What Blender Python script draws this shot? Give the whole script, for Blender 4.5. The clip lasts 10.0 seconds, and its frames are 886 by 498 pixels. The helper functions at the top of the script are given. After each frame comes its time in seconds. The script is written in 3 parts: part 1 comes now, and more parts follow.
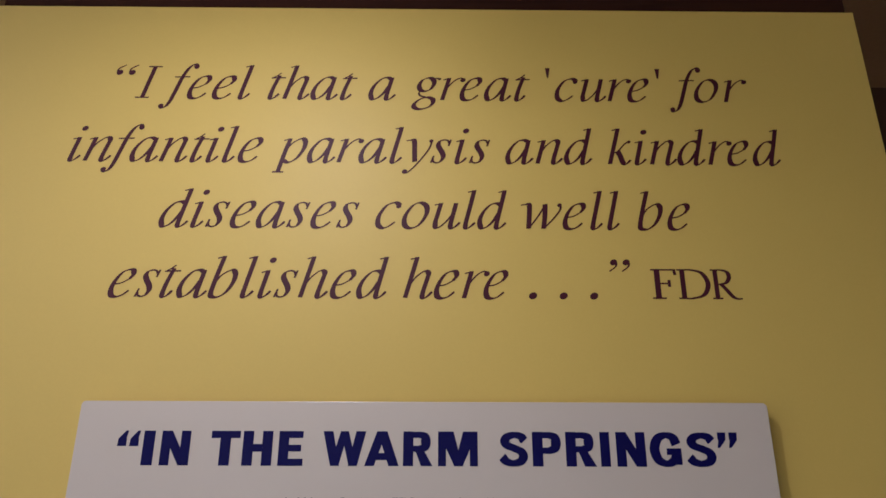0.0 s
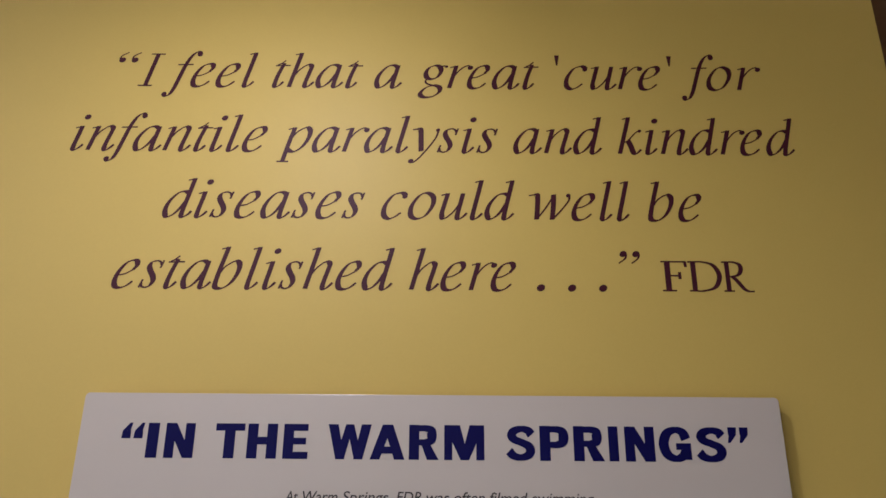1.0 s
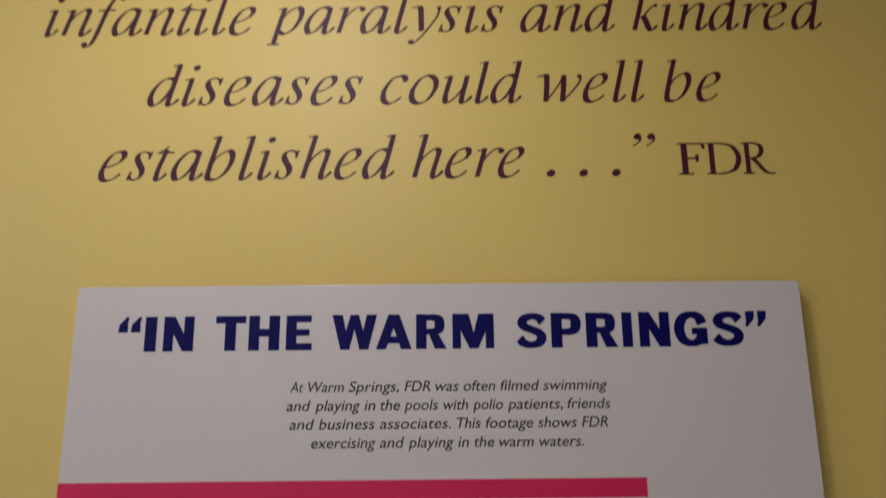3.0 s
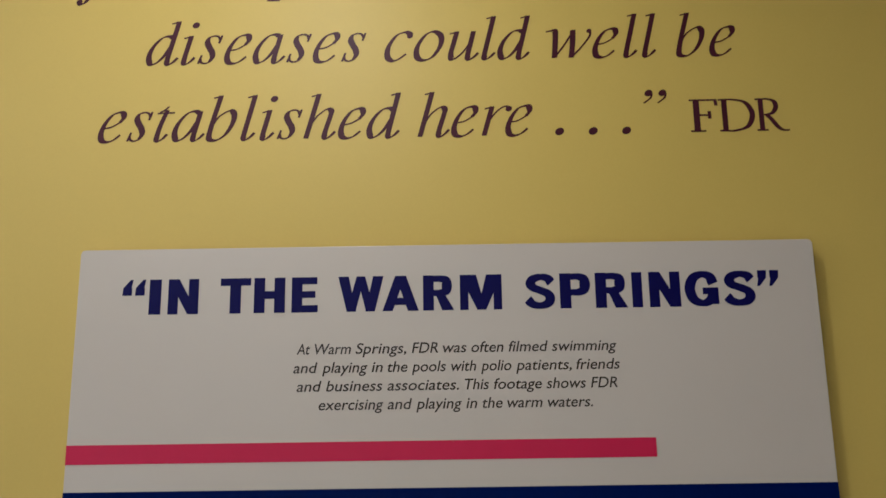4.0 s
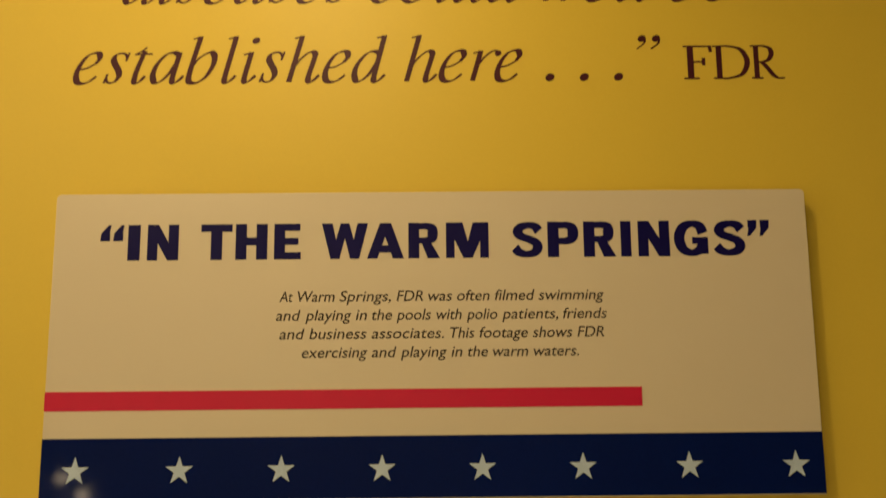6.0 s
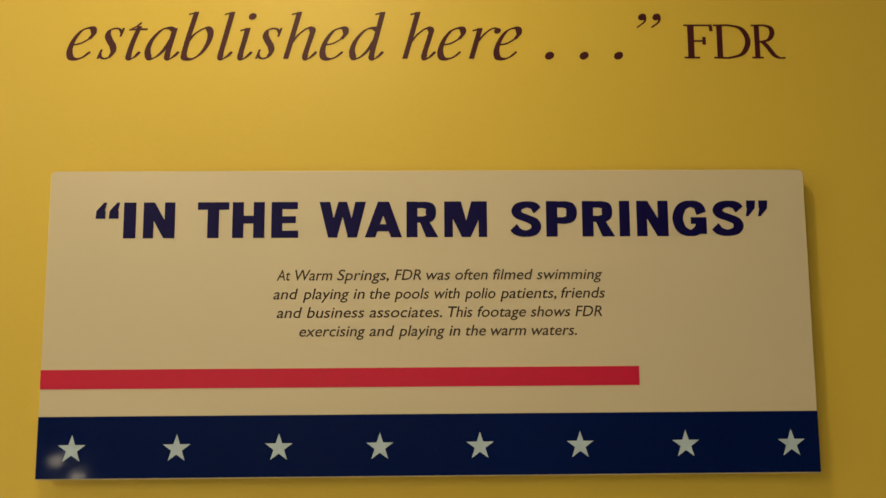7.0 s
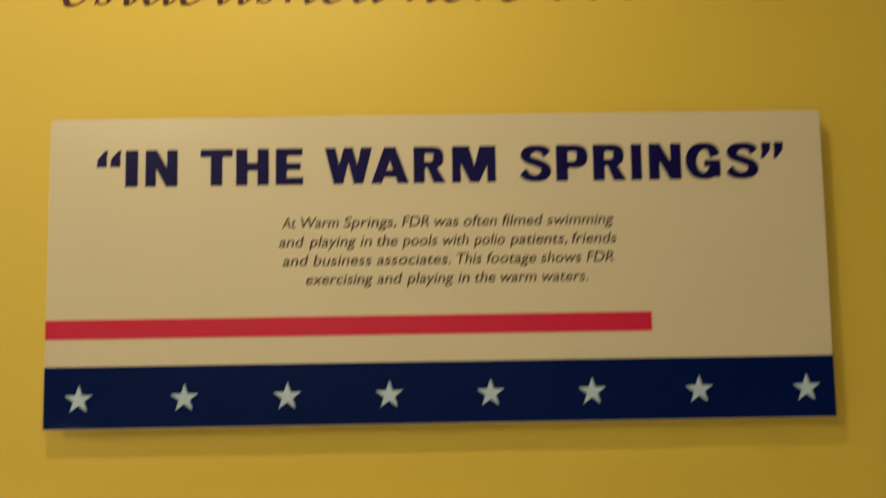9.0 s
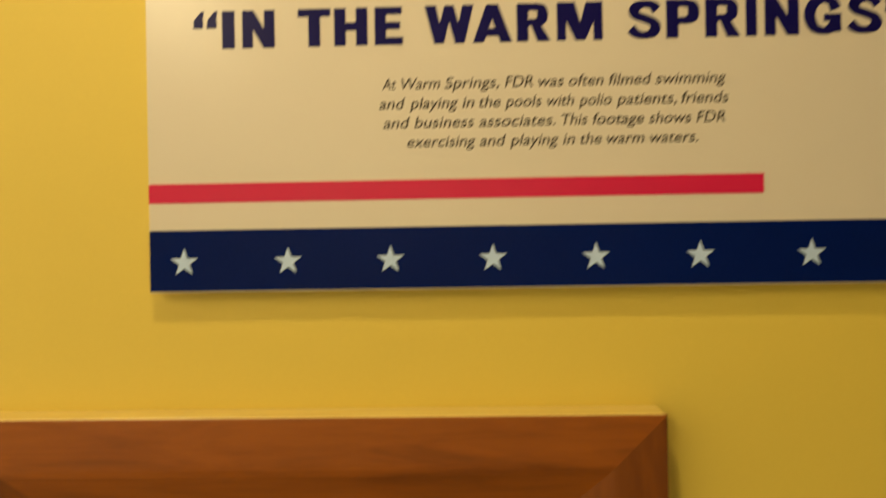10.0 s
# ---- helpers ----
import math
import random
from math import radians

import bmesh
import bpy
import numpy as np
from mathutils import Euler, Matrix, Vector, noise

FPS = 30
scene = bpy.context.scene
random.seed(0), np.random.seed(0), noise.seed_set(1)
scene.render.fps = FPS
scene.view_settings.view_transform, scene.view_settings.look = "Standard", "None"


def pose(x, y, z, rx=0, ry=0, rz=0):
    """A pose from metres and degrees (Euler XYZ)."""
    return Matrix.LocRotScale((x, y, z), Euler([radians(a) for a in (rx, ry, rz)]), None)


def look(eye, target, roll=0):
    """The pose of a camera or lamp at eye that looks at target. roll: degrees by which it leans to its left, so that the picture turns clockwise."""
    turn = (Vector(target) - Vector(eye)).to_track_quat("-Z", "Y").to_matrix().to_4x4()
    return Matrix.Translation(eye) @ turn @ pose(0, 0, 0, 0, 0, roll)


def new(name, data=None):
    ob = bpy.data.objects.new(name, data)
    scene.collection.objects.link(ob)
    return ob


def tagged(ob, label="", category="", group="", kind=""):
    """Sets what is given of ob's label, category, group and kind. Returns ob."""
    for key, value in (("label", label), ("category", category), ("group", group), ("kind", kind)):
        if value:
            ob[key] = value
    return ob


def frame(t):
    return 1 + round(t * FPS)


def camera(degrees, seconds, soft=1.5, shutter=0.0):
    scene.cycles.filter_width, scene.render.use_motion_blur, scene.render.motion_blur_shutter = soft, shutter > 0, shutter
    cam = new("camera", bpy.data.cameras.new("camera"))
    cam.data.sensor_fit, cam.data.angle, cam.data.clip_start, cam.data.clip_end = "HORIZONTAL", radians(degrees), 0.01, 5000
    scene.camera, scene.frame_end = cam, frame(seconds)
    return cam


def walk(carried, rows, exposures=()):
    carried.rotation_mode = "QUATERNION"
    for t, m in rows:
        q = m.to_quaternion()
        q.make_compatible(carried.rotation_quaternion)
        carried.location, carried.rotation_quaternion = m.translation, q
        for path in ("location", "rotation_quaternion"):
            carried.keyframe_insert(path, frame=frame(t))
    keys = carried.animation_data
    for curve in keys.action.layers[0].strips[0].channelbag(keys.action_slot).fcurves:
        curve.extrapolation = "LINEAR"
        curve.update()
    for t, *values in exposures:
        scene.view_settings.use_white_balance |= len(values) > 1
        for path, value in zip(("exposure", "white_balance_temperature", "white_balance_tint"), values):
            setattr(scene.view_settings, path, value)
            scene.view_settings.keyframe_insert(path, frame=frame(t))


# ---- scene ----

# ---- camera ----
BASE = 1.45          # height of the plaque's lower edge above the floor
FACE = 0.0174        # front of the yellow panel, behind the plaque's front at y = 0
cam = camera(66.07, 10.0, soft=1.5, shutter=1.0)
# seconds, x, y, height over BASE, yaw, pitch, lean to the right
ROWS = [
    (0.0, 0.0109, -0.7092, 0.1955, -0.51, 19.24, -0.15),
    (0.5, 0.0086, -0.7064, 0.1984, -0.66, 18.68, 0.18),
    (1.0, 0.0110, -0.7003, 0.2033, 0.08, 18.15, -0.46),
    (1.5, 0.0113, -0.6921, 0.1994, 0.03, 18.85, 0.30),
    (2.0, 0.0129, -0.6828, 0.1882, 0.18, 17.03, 0.30),
    (2.5, 0.0152, -0.6701, 0.1728, 0.35, 14.90, 0.01),
    (2.7, 0.0062, -0.6626, 0.1691, 0.16, 13.94, 0.41),
    (3.8, 0.0016, -0.6447, 0.1700, -0.34, 9.51, 0.55),
    (4.0, 0.0004, -0.6423, 0.1632, 0.27, 9.73, 0.86),
    (4.5, -0.0012, -0.6379, 0.1611, -0.45, 8.77, 0.17),
    (5.0, 0.0025, -0.6350, 0.1563, -0.49, 7.89, 0.17),
    (5.5, 0.0039, -0.6321, 0.1506, -0.51, 7.61, 0.29),
    (6.0, 0.0057, -0.6271, 0.1454, -0.39, 7.08, 0.53),
    (6.2, 0.0043, -0.6254, 0.1429, -0.80, 6.38, 0.22),
    (7.3, 0.0018, -0.6236, 0.1380, -0.85, 5.79, 0.39),
    (7.5, 0.0042, -0.6229, 0.1356, -0.73, 5.80, 0.40),
    (8.0, 0.0087, -0.6216, 0.1356, -0.52, 5.53, 0.49),
    (8.5, 0.0051, -0.6202, 0.1309, -0.53, 5.14, 0.49),
    (9.0, -0.0024, -0.6099, 0.1111, -0.55, 4.10, 0.89),
    (9.5, -0.0351, -0.6043, 0.0737, 1.53, 1.26, 0.56),
    (10.0, -0.0729, -0.5969, 0.0369, 1.60, -0.18, 0.93),
]
# seconds, stops, kelvin, tint: the film warms up on the way
LIGHTING = [
    (0.0, -0.34, 4330, 35),
    (2.0, -0.33, 4340, 35),
    (2.7, -0.33, 4240, 34),
    (4.0, -0.28, 4310, 25),
    (4.5, -0.24, 4560, 20),
    (4.8, -0.26, 5300, 16),
    (5.0, -0.27, 5900, 11),
    (5.5, -0.24, 6000, 11),
    (6.0, -0.21, 7600, 14),
    (6.2, -0.21, 8100, 17),
    (7.3, -0.12, 5850, 8),
    (7.5, -0.12, 6400, 8),
    (7.7, -0.12, 7300, 10),
    (8.0, -0.12, 8500, 11),
    (8.4, -0.13, 7700, 8),
    (8.6, -0.14, 6600, 7),
    (8.8, -0.11, 5650, 7),
    (9.0, -0.06, 6100, 8),
    (9.3, 0.08, 6350, 9),
    (9.5, 0.15, 6450, 9),
    (10.0, 0.31, 6500, 10),
]
walk(cam, [(t, pose(x, y, BASE + z, 90 + pitch, 0, yaw) @ pose(0, 0, 0, 0, 0, -lean))
           for t, x, y, z, yaw, pitch, lean in ROWS], LIGHTING)

# ---- light ----
WARM = (1.0, 0.79, 0.43)
ROOM = (1.0, 0.815, 0.455)
world = bpy.data.worlds.new("world")
world.use_nodes = True
world.node_tree.nodes["Background"].inputs["Color"].default_value = (0.02, 0.016, 0.012, 1)
world.node_tree.nodes["Background"].inputs["Strength"].default_value = 1.0
scene.world = world
SPOTS = [  # place, aim, watts, cone
    ((-0.19, -0.48, 2.23), (-0.20, FACE, 1.38), 11.2, 154),
    # two wall washers added out of view; their bounce fills the plaque's shadow
    ((-0.60, -2.60, 2.80), (-0.60, -4.48, 1.50), 260, 120),
    ((-2.00, -1.50, 2.80), (-3.38, -1.30, 1.50), 480, 120),
]
for eye, aim, watts, cone in SPOTS:
    lamp = bpy.data.lights.new("spotlight", "SPOT")
    lamp.energy, lamp.color, lamp.shadow_soft_size = watts, WARM if watts < 50 else ROOM, 0.03
    lamp.spot_size, lamp.spot_blend = radians(cone), 1.0
    new("spotlight", lamp).matrix_world = look(eye, aim)
PANELS = [  # x, y, side, watts
    # both added out of view: soft light from the left, then shadow fill
    (-1.85, -2.10, 1.20, 15),
    (-1.60, -3.00, 0.40, 27),
]
for x, y, side, watts in PANELS:
    lamp = bpy.data.lights.new("added_panel_light", "AREA")
    lamp.energy, lamp.color, lamp.size = watts, ROOM, side
    new("added_panel_light", lamp).matrix_world = pose(x, y, 2.862)


# ---- materials ----
class Nodes:
    """A material's node tree, with short calls for its nodes and links."""

    def __init__(self, name):
        self.mat = bpy.data.materials.new(name)
        self.mat.use_nodes = True
        self.tree = self.mat.node_tree
        self.shader = self.tree.nodes["Principled BSDF"]

    def add(self, kind, **inputs):
        node = self.tree.nodes.new(kind)
        for key, value in inputs.items():
            node.inputs[key.replace("_", " ")].default_value = value
        return node

    def link(self, a, out, b, to):
        self.tree.links.new(a.outputs[out], b.inputs[to])


def surface(name, colour, rough, spread=0.06, scale=3.0, stretch=(1, 1, 1), grain=60.0, bump=0.0, bump_depth=0.0005,
            specular=0.5, coat=0.0, rough_spread=0.06, emit=0.0):
    """A material whose colour varies softly at two scales, with fine relief and uneven gloss."""
    n = Nodes(name)
    place = n.add("ShaderNodeNewGeometry")
    mapping = n.add("ShaderNodeMapping")
    mapping.inputs["Scale"].default_value = stretch
    n.link(place, "Position", mapping, "Vector")
    broad = n.add("ShaderNodeTexNoise", Scale=scale, Detail=3.0)
    fine = n.add("ShaderNodeTexNoise", Scale=grain, Detail=4.0)
    n.link(mapping, "Vector", broad, "Vector")
    n.link(mapping, "Vector", fine, "Vector")
    both = n.add("ShaderNodeMix")
    both.inputs["Factor"].default_value = 0.35
    n.link(broad, "Fac", both, "A")
    n.link(fine, "Fac", both, "B")
    ramp = n.add("ShaderNodeValToRGB")
    ramp.color_ramp.elements[0].position, ramp.color_ramp.elements[1].position = 0.3, 0.7
    ramp.color_ramp.elements[0].color = (*[c * (1 - spread) for c in colour], 1)
    ramp.color_ramp.elements[1].color = (*[min(1, c * (1 + spread)) for c in colour], 1)
    n.link(both, "Result", ramp, "Fac")
    n.link(ramp, "Color", n.shader, "Base Color")
    span = n.add("ShaderNodeMapRange")
    span.inputs["To Min"].default_value, span.inputs["To Max"].default_value = rough - rough_spread, rough + rough_spread
    n.link(both, "Result", span, "Value")
    n.link(span, "Result", n.shader, "Roughness")
    n.shader.inputs["Specular IOR Level"].default_value = specular
    n.shader.inputs["Coat Weight"].default_value = coat
    n.shader.inputs["Coat Roughness"].default_value = 0.15
    if bump:
        relief = n.add("ShaderNodeBump", Strength=bump, Distance=bump_depth)
        n.link(fine, "Fac", relief, "Height")
        n.link(relief, "Normal", n.shader, "Normal")
    if emit:
        n.link(ramp, "Color", n.shader, "Emission Color")
        n.shader.inputs["Emission Strength"].default_value = emit
    return n.mat


def wood(name, dark, light, along, rough=0.28, coat=0.3, specular=0.5):
    """Varnished wood whose grain runs along the axis 'x' or 'z', in long wavy streaks."""
    n = Nodes(name)
    place = n.add("ShaderNodeNewGeometry")
    mapping = n.add("ShaderNodeMapping")
    mapping.inputs["Scale"].default_value = (0.6, 6, 6) if along == "x" else (6, 6, 0.6)
    n.link(place, "Position", mapping, "Vector")
    sway = n.add("ShaderNodeTexNoise", Scale=2.2, Detail=2.0, Distortion=0.6)
    n.link(mapping, "Vector", sway, "Vector")
    lines = n.add("ShaderNodeTexNoise", Scale=7.0, Detail=4.0, Roughness=0.55, Distortion=1.6)
    n.link(mapping, "Vector", lines, "Vector")
    pores = n.add("ShaderNodeTexNoise", Scale=42.0, Detail=3.0)
    n.link(mapping, "Vector", pores, "Vector")
    one = n.add("ShaderNodeMix")
    one.inputs["Factor"].default_value = 0.6
    n.link(sway, "Fac", one, "A")
    n.link(lines, "Fac", one, "B")
    two = n.add("ShaderNodeMix")
    two.inputs["Factor"].default_value = 0.10
    n.link(one, "Result", two, "A")
    n.link(pores, "Fac", two, "B")
    ramp = n.add("ShaderNodeValToRGB")
    ramp.color_ramp.elements[0].position, ramp.color_ramp.elements[1].position = 0.33, 0.56
    ramp.color_ramp.elements[0].color, ramp.color_ramp.elements[1].color = (*dark, 1), (*light, 1)
    n.link(two, "Result", ramp, "Fac")
    n.link(ramp, "Color", n.shader, "Base Color")
    relief = n.add("ShaderNodeBump", Strength=0.15, Distance=0.0006)
    n.link(pores, "Fac", relief, "Height")
    n.link(relief, "Normal", n.shader, "Normal")
    n.shader.inputs["Roughness"].default_value = rough
    n.shader.inputs["Coat Weight"].default_value = coat
    n.shader.inputs["Specular IOR Level"].default_value = specular
    n.shader.inputs["Coat Roughness"].default_value = 0.2
    return n.mat


YELLOW = surface("yellow_laminate", (0.68, 0.51, 0.075), 0.52, 0.03, 2.5, grain=420, bump=0.08, bump_depth=0.0002, specular=0.45)
WHITE = surface("white_acrylic", (0.64, 0.578, 0.475), 0.27, 0.008, 3, grain=30, rough_spread=0.005)
NAVY = surface("navy_print", (0.0015, 0.009, 0.088), 0.06, 0.10, 6, grain=300, specular=0.06, rough_spread=0.01)
NAVY_INK = surface("navy_ink", (0.006, 0.005, 0.080), 0.3, 0.08, 20, specular=0.12)
RED = surface("red_print", (0.58, 0.012, 0.068), 0.27, 0.03, 9, rough_spread=0.005, specular=0.3)
STAR = surface("star_print", (0.46, 0.60, 0.82), 0.27, 0.03, 30)
INK = surface("grey_ink", (0.060, 0.050, 0.045), 0.4, 0.08, 40, specular=0.25)
PURPLE = surface("purple_vinyl", (0.056, 0.009, 0.019), 0.5, 0.10, 25, specular=0.25)
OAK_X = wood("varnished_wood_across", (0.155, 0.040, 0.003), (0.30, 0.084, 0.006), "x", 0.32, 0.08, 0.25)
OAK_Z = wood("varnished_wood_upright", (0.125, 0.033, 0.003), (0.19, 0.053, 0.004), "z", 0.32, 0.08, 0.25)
BACKING = wood("dark_stained_wood", (0.020, 0.006, 0.003), (0.040, 0.013, 0.005), "x", 0.8, 0.0, 0.15)
SCREEN = surface("black_glass", (0.008, 0.008, 0.009), 0.12, 0.1, 6)
# pale yellow stands in for lamplight and the panel's reflection on the frame top
LIT_TOP = wood("lit_frame_top", (0.74, 0.54, 0.15), (0.86, 0.68, 0.22), "x", 0.24, 0.6, 0.7)
STEEL = surface("grey_metal", (0.35, 0.34, 0.32), 0.35, 0.05, 30)
PLASTER = surface("brown_plaster", (0.42, 0.24, 0.075), 0.85, 0.12, 1.5, grain=80, bump=0.3, bump_depth=0.002)
# unseen walls, kept pale so that their bounce softens the plaque's shadow
BOUNCE_WALL = surface("bounce_wall_paint", (0.56, 0.56, 0.52), 0.8, 0.06, 1.2, grain=60, bump=0.2, bump_depth=0.002)
DARK_WALL = surface("dark_wall_paint", (0.085, 0.036, 0.010), 0.8, 0.12, 1.2, grain=60, bump=0.2, bump_depth=0.002)
# unseen floor, lightened to throw light up under the plaque
BOUNCE_CARPET = surface("bounce_grey_carpet", (0.33, 0.325, 0.30), 0.95, 0.2, 3, grain=300, bump=0.6, bump_depth=0.004)
DIFFUSER = surface("lit_diffuser", (1.0, 0.84, 0.56), 0.5, 0.01, 8, emit=3.0)
GLOBE = surface("lit_globe", (1.0, 0.86, 0.62), 0.4, 0.02, 8, emit=75.0)


# ---- builders ----
def mesh_object(name, bm, material, parent=None, label=""):
    data = bpy.data.meshes.new(name)
    bm.to_mesh(data)
    bm.free()
    data.materials.append(material)
    ob = new(name, data)
    if parent:
        ob.parent = parent
    if label:
        ob["label"] = label
    return ob


def part(name, bm, material, parent, label=""):
    return mesh_object(name, bm, material, parent, label)


def box(x0, x1, y0, y1, z0, z1, bevel=0.0, segments=2):
    bm = bmesh.new()
    m = Matrix.Translation(((x0 + x1) / 2, (y0 + y1) / 2, (z0 + z1) / 2)) @ Matrix.Diagonal((x1 - x0, y1 - y0, z1 - z0, 1))
    bmesh.ops.create_cube(bm, size=1, matrix=m)
    if bevel:
        bmesh.ops.bevel(bm, geom=bm.edges[:], offset=bevel, segments=segments, profile=0.5, affect="EDGES")
    return bm


def tube(r0, r1, z0, z1, m=None, sides=24):
    bm = bmesh.new()
    bmesh.ops.create_cone(bm, cap_ends=True, segments=sides, radius1=r0, radius2=r1, depth=z1 - z0,
                          matrix=(m or Matrix()) @ Matrix.Translation((0, 0, (z0 + z1) / 2)))
    return bm


def plate(outline, y0, y1, bevel=0.0):
    """A flat slab with the given outline in x and z, from y0 (front) to y1 (back)."""
    bm = bmesh.new()
    front = [bm.verts.new((x, y0, z)) for x, z in outline]
    back = [bm.verts.new((x, y1, z)) for x, z in outline]
    bm.faces.new(front)
    bm.faces.new(back[::-1])
    rim = []
    for i in range(len(outline)):
        j = (i + 1) % len(outline)
        bm.faces.new((front[j], front[i], back[i], back[j]))
        rim.append(bm.edges.get((front[i], front[j])))
    bmesh.ops.recalc_face_normals(bm, faces=bm.faces[:])
    if bevel:
        bmesh.ops.bevel(bm, geom=rim, offset=bevel, segments=2, profile=0.5, affect="EDGES")
    return bm


def rounded(x0, x1, z0, z1, top, low, steps=7):
    """A rectangle's outline with round upper and lower corners."""
    out = []
    for cx, cz, r, a in ((x1 - top, z1 - top, top, 0), (x0 + top, z1 - top, top, 90),
                         (x0 + low, z0 + low, low, 180), (x1 - low, z0 + low, low, 270)):
        for i in range(steps + 1):
            b = radians(a + 90 * i / steps)
            out.append((cx + r * math.cos(b), cz + r * math.sin(b)))
    return out


# ---- lettering: a broad pen drawn along short curves ----
def curve(text, closed=False):
    """Points of a smooth curve through the places named in text."""
    pts = [Vector([float(c) for c in p.split(",")]) for p in text.split()]
    if len(pts) == 2:
        return [pts[0], (pts[0] + pts[1]) / 2, pts[1]]
    out, n = [], len(pts)
    for i in range(n if closed else n - 1):
        if closed:
            a, b, c, d = (pts[(i + k) % n] for k in (-1, 0, 1, 2))
        else:
            b, c = pts[i], pts[i + 1]
            a = pts[i - 1] if i else b * 2 - c
            d = pts[i + 2] if i + 2 < n else c * 2 - b
        for k in range(7):
            u = k / 7
            out.append(0.5 * (2 * b + (c - a) * u + (2 * a - 5 * b + 4 * c - d) * u * u + (3 * b - a - 3 * c + d) * u ** 3))
    if not closed:
        out.append(pts[-1])
    return out


def ribbon(text, thin, thick, slope, power, closed=False):
    """The two sides of a pen stroke: wide where it runs across the pen's edge, fine where it runs along it."""
    pts = curve(text, closed)
    n, sides = len(pts), []
    for i, p in enumerate(pts):
        if closed:
            d = pts[(i + 1) % n] - pts[i - 1]
        else:
            d = pts[min(i + 1, n - 1)] - pts[max(i - 1, 0)]
        a = math.atan2(d.y, d.x)
        w = (thin + (thick - thin) * abs(math.sin(a - radians(slope))) ** power) / 2
        side = Vector((-math.sin(a), math.cos(a))) * w
        sides.append((p + side, p - side))
    return [[sides[i][0], sides[i][1], sides[(i + 1) % n][1], sides[(i + 1) % n][0]] for i in range(n if closed else n - 1)]


def disc(x, y, r):
    return [[Vector((x + r * math.cos(a * math.pi / 9), y + r * math.sin(a * math.pi / 9))) for a in range(18)]]



def hook(x, top):
    """An upright stem that ends in a fine upward flick."""
    return "%g,%g %g,%g %g,.2 %g,.05 %g,.0 %g,.08 %g,.23" % (x, top, x - 0.005, top * 0.55, x - 0.01, x + 0.01, x + 0.085, x + 0.19, x + 0.29)


def flag(x, top):
    """The fine slanted serif at the head of a stem."""
    return "~%g,%g %g,%g %g,%g" % (x - 0.2, top - 0.085, x - 0.08, top - 0.05, x + 0.06, top - 0.015)


BOWL = ".66,.93 .5,1.0 .3,.93 .12,.62 .08,.28 .19,.02 .36,.06 .53,.3 .65,.64"
ARCH = "~.13,.42 .26,.74 .42,.94"
LEG = ".42,.95 .55,1.0 .655,.92 .66,.74 .63,.24 .645,.06 .72,.0 .82,.08 .92,.23"
